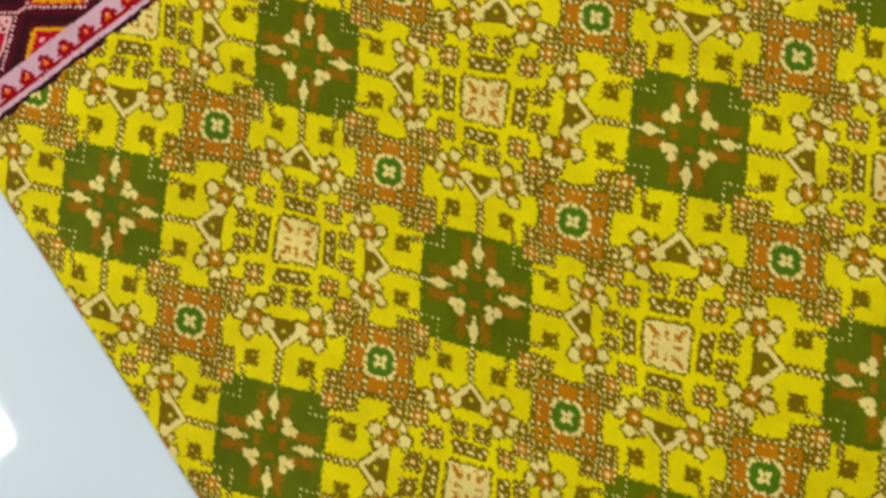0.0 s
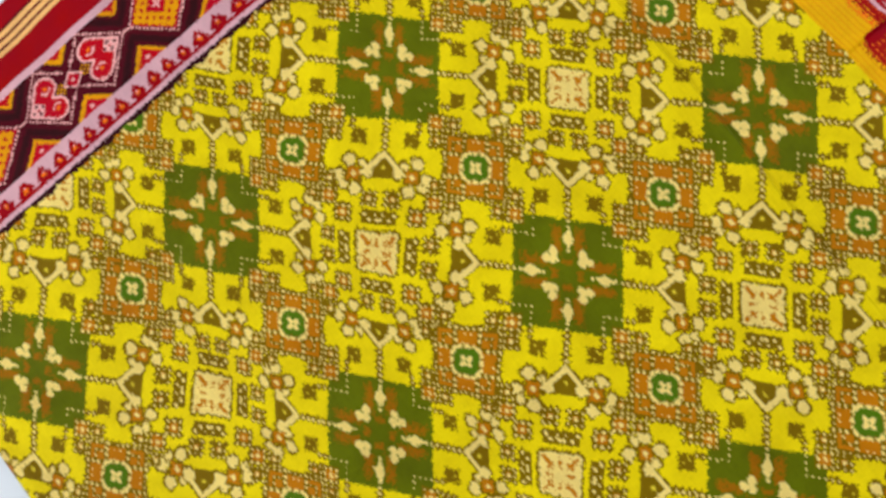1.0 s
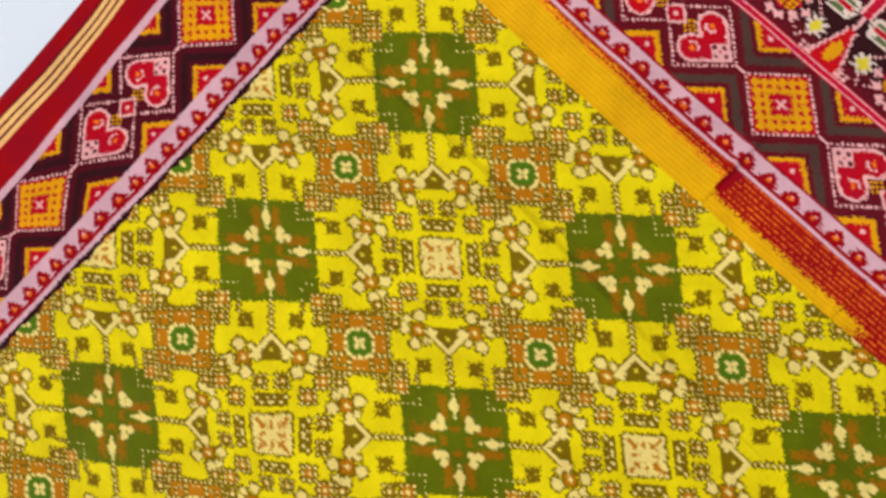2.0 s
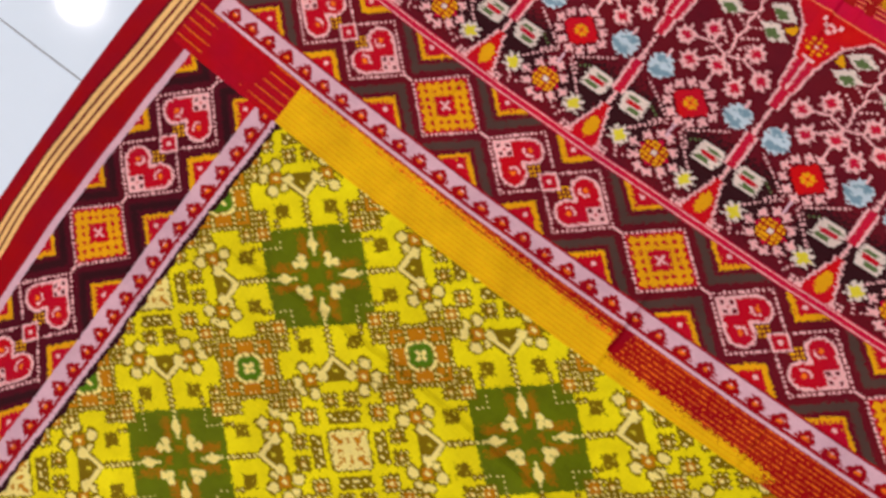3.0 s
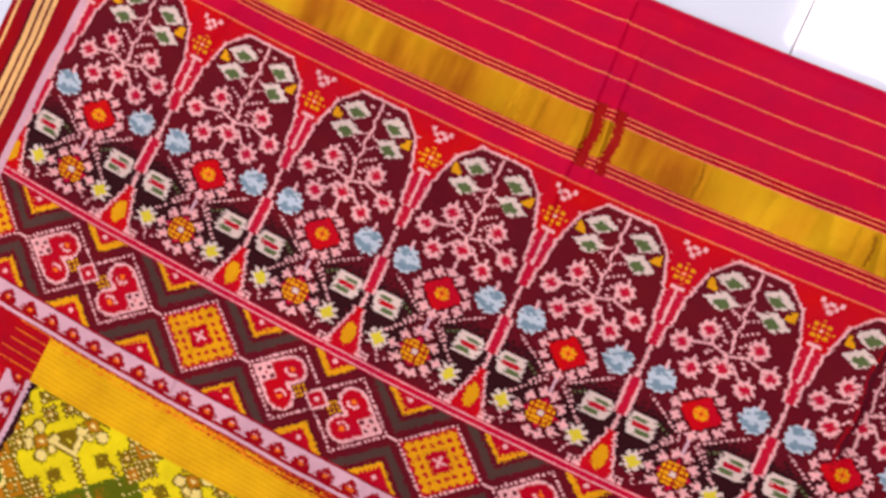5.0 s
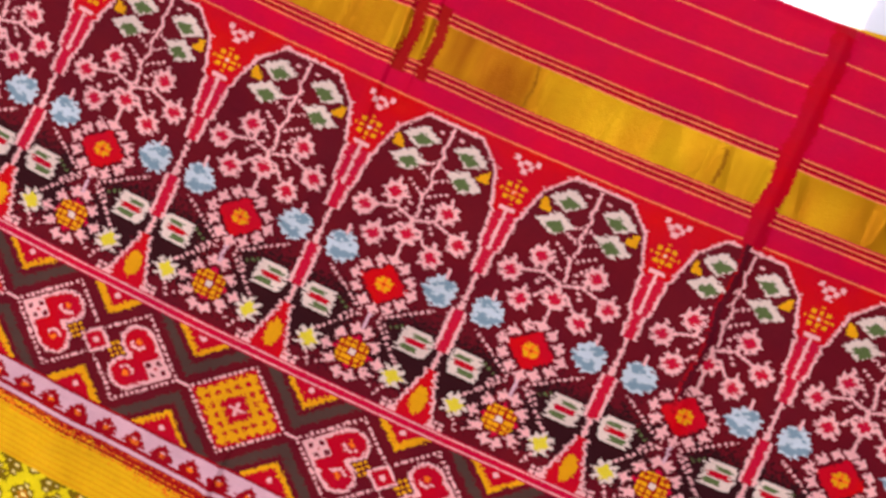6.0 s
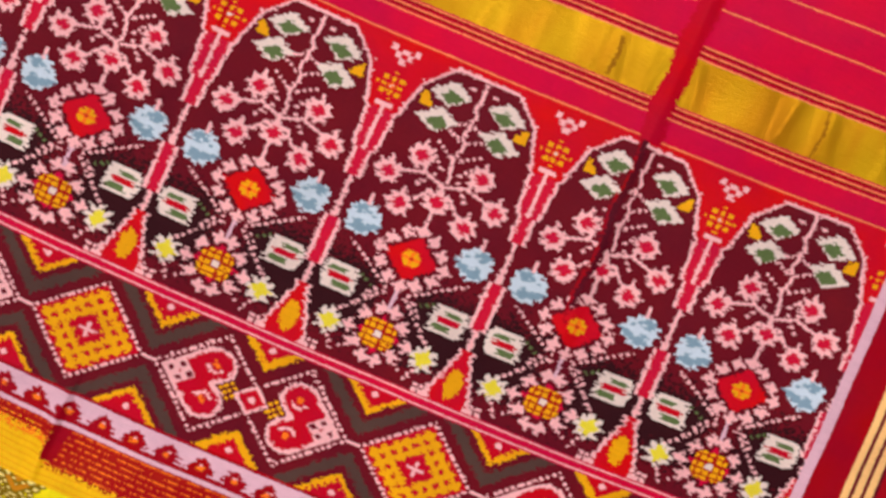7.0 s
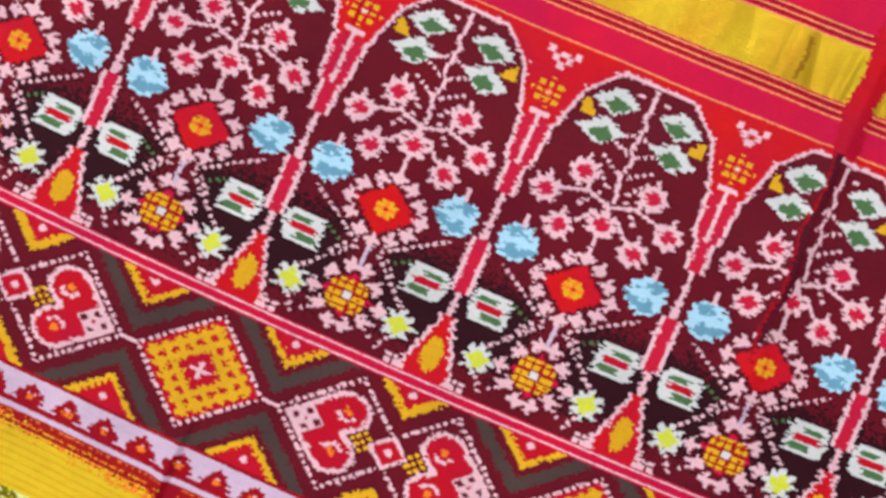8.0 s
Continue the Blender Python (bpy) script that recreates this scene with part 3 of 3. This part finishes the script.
vx = vx + 0.02 * smooth(-vy0, 0.33, 0.6) * np.clip((36 - vi) / 36, 0, 1)      # the side border draws in towards the front
vy = vy - 0.009 * np.exp(-((vy0 + 0.57) / 0.05) ** 2) + 0.009 * np.exp(-((vy0 + 0.775) / 0.05) ** 2)
vz = 0.0052 + 1.5 * noise_z
frng = np.random.default_rng(5)
for _ in range(26):
    fx0, fy0, turn, fh, fw, fl = frng.uniform(0, 1), frng.uniform(-0.95, 0.2), frng.uniform(0, 3.14), frng.uniform(0.0006, 0.0018), frng.uniform(0.006, 0.014), frng.uniform(0.04, 0.1)
    ea, eb = (vx - fx0) * math.cos(turn) + (vy0 - fy0) * math.sin(turn), (vy0 - fy0) * math.cos(turn) - (vx - fx0) * math.sin(turn)
    vz += fh * np.exp(-(ea / fl) ** 2 - ((eb + 0.8 * ea * ea) / fw) ** 2)


def tuck(x0, h, run, ylo, yhi, lean=0.0):
    """A pressed fold: the cloth swells over run and drops sharply at x0."""
    e = vx - x0 - lean * vy0
    return h * smooth(e, -run, -0.002) * (1 - smooth(e, -0.0012, 0.0012)) * smooth(vy0, ylo - 0.05, ylo + 0.05) * (1 - smooth(vy0, yhi - 0.03, yhi + 0.03))


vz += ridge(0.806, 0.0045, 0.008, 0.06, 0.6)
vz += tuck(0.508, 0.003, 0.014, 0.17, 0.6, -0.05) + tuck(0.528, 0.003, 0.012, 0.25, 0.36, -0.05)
vz += tuck(0.511, 0.006, 0.012, -0.14, -0.09) + tuck(0.657, 0.003, 0.01, -0.16, -0.11) + tuck(0.25, 0.002, 0.02, -0.13, 0.0)
vz += ridge(0.09, 0.003, 0.006, 0.08, 0.3, 0.2)
fold_y = -0.276 - 0.008 * np.cos(vx * 9) - vy0
vz += 0.006 * smooth(-fold_y, -0.035, -0.002) * (1 - smooth(-fold_y, -0.001, 0.0016)) * smooth(vx, 0.13, 0.2) * (1 - smooth(vx, 0.6, 0.75))
crinkle = smooth(vj, 112, 120) * (1 - smooth(vj, 130, 138))
pleats = np.zeros_like(vx)
prng = np.random.default_rng(11)
for _ in range(70):
    px, ph, pw, pl = prng.uniform(-0.02, 1.02), prng.uniform(-0.0012, 0.0016), prng.uniform(0.0025, 0.009), prng.uniform(-0.25, 0.25)
    pleats += ph * np.exp(-((vx - px - pl * (vy0 - 0.28)) / pw) ** 2)
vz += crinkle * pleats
rim = np.minimum(np.minimum(vi - I0, I1 - vi) * HX, np.minimum(vj - J0, J1 - vj) * HY)
vz = vz * np.clip(0.12 + rim / 0.012, 0, 1) ** 0.7
vz = np.maximum(vz, 0.0004)

saree = tagged(new("saree"), "yellow, maroon and red patterned silk saree spread on the floor", "saree")


def cloth(name, mask, parent, label=""):
    """The faces of the cloth under mask as one mesh."""
    jj, ii = np.nonzero(finer(mask))
    if len(jj) == 0:
        return None
    w = vi.shape[1]
    quads = np.stack([jj * w + ii, jj * w + ii + 1, (jj + 1) * w + ii + 1, (jj + 1) * w + ii], 1)
    used, inv = np.unique(quads, return_inverse=True)
    me = bpy.data.meshes.new(name)
    co = np.stack([vx.ravel()[used], vy.ravel()[used], vz.ravel()[used]], 1)
    n = len(quads)
    me.vertices.add(len(used))
    me.vertices.foreach_set("co", co.ravel())
    me.loops.add(4 * n)
    me.loops.foreach_set("vertex_index", inv.ravel().astype(np.int32))
    me.polygons.add(n)
    me.polygons.foreach_set("loop_start", np.arange(0, 4 * n, 4, dtype=np.int32))
    ids, idx = np.unique(chart[jj, ii], return_inverse=True)
    for k in ids:
        me.materials.append(COLOURS[NAMES[k]])
    me.polygons.foreach_set("material_index", idx.ravel().astype(np.int32))
    me.polygons.foreach_set("use_smooth", np.ones(n, dtype=bool))
    me.update(calc_edges=True)
    ob = new(name, me)
    ob.parent = parent
    if label:
        ob["label"] = label
    return ob


def with_motifs(name, region, motifs, label):
    """A region of cloth whose countable motifs are pieces of their own."""
    rest = region.copy()
    for _, m in motifs:
        rest &= ~m
    body = cloth(name, rest, saree, label)
    for mname, m in motifs:
        cloth(mname, m & region, body)
    return body


f_motifs = []
fx, fy = gi - 96, gj + 110
for a in range(-1, 4):
    for b in range(-4, 2):
        x, y = fx - 96 * a, fy - 96 * b
        f_motifs.append(("green_square", (np.maximum(np.abs(x + y), np.abs(y - x)) <= 29)))
        f_motifs.append(("cream_square", (np.maximum(np.abs(x - 48 + y - 48), np.abs(y - x)) <= 11)))
        for ox, oy in ((48, 0), (0, 48)):
            f_motifs.append(("rosette", (np.maximum(np.abs(x - ox + y - oy), np.abs(y - oy - x + ox)) <= 17)))
with_motifs("body_field", R["field"], [f for f in f_motifs if (f[1] & R["field"]).any()], "bright yellow silk field with woven motifs")


def geo_motifs(along, across, lo, hi):
    out = []
    for k in range(lo, hi):
        x = along - 96 * k
        out.append(("diamond_motif", np.abs(x) + np.abs(across) <= 16))
        for c0 in (36, 60):
            out.append(("heart_motif", (np.abs(x - c0) + np.abs(across) <= 16) & ((x <= 48) if c0 == 36 else (x > 48))))
    return out


def some(ms, region):
    return [m for m in ms if (m[1] & region).any()]


with_motifs("side_border", R["geo_l"], some(geo_motifs(along, gi - 16, -4, 3), R["geo_l"]), "maroon side border with diamonds and hearts")
with_motifs("side_border", R["geo_r"], some(geo_motifs(along, gi - 366, -4, 3), R["geo_r"]), "maroon side border with diamonds and hearts")
for nm in ("teeth_l", "teeth_r", "teeth_p"):
    cloth("scalloped_strip", R[nm], saree, "white strip with red scallops")
cloth("ribbed_band", R["weft"], saree, "saffron ribbed band turning red")
with_motifs("diamond_band", R["geo_p"], some(geo_motifs(gi, gj + 21, 0, 5), R["geo_p"]), "maroon band of gold diamonds and red hearts")
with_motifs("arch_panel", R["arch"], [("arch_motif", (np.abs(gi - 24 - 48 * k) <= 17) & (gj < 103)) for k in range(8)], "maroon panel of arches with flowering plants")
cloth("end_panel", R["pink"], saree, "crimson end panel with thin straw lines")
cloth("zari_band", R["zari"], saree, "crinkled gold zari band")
for nm in ("selv_l", "selv_r"):
    cloth("selvage", R[nm], saree, "red selvage with three straw stripes")
# the folded layers beneath show as a thin lip past the end
def lip(x0, x1, y0, y1, colour):
    """A wedge of the layer beneath, from y0 past the end at x0 to y1 at x1."""
    bm = bmesh.new()
    low = [bm.verts.new((x, y, 0.0002)) for x, y in ((x0, 0.30), (x1, 0.30), (x1, y1), (x0, y0))]
    high = [bm.verts.new((v.co.x, v.co.y, 0.0011)) for v in low]
    bm.faces.new(low[::-1])
    bm.faces.new(high)
    for k in range(4):
        bm.faces.new((low[k], low[(k + 1) % 4], high[(k + 1) % 4], high[k]))
    part("under_layer", bm, COLOURS[colour], saree)


lip(0.78, 0.888, 0.4195, 0.4345, "saffron")
lip(0.8885, 1.06, 0.4295, 0.4445, "maroon")

# ---- ceiling luminaires ----
# frames for every luminaire, the added ones too
for px, py, psize, _ in PANELS:
    bm = bmesh.new()
    h = psize / 2
    for b in ((-h, h, -h, -h + 0.02), (-h, h, h - 0.02, h), (-h, -h + 0.02, -h + 0.02, h - 0.02), (h - 0.02, h, -h + 0.02, h - 0.02)):
        box(bm, *b, -0.02, 0.0, 0.002)
    ob = part("ceiling_light", bm, FRAME)
    ob.matrix_world = pose(px, py, CEILING)
    tagged(ob, "square white ceiling panel lamp, some of the set added", "ceiling light", "ceiling lamps")
for px, py in DOWNLIGHTS:
    bm = bmesh.new()
    ring = [[bm.verts.new((r * math.cos(a * math.pi / 16), r * math.sin(a * math.pi / 16), z)) for a in range(32)] for r, z in ((0.105, 0), (0.1, -0.018), (0.086, -0.018), (0.082, 0))]
    for p, q in zip(ring, ring[1:]):
        for a in range(32):
            bm.faces.new((p[a], p[(a + 1) % 32], q[(a + 1) % 32], q[a]))
    ob = part("downlight", bm, FRAME)
    ob.matrix_world = pose(px, py, CEILING)
    tagged(ob, "round white ceiling downlight, one of the pair added", "ceiling light", "ceiling lamps")

# ---- floor tiles ----
bm = bmesh.new()
box(bm, 0.0008, 1.1992, 0.0008, 1.1992, -0.012, 0.0, 0.0008)
tile_mesh = bpy.data.meshes.new("tile")
bm.to_mesh(tile_mesh)
bm.free()
tile_mesh.materials.append(TILE)
for a in range(-4, 3):
    for b in range(-3, 4):
        ob = new("tile", tile_mesh)
        ob.parent = floor
        ob.location = (0.631 + 1.2 * a, -0.231 + 1.2 * b, FLOOR)
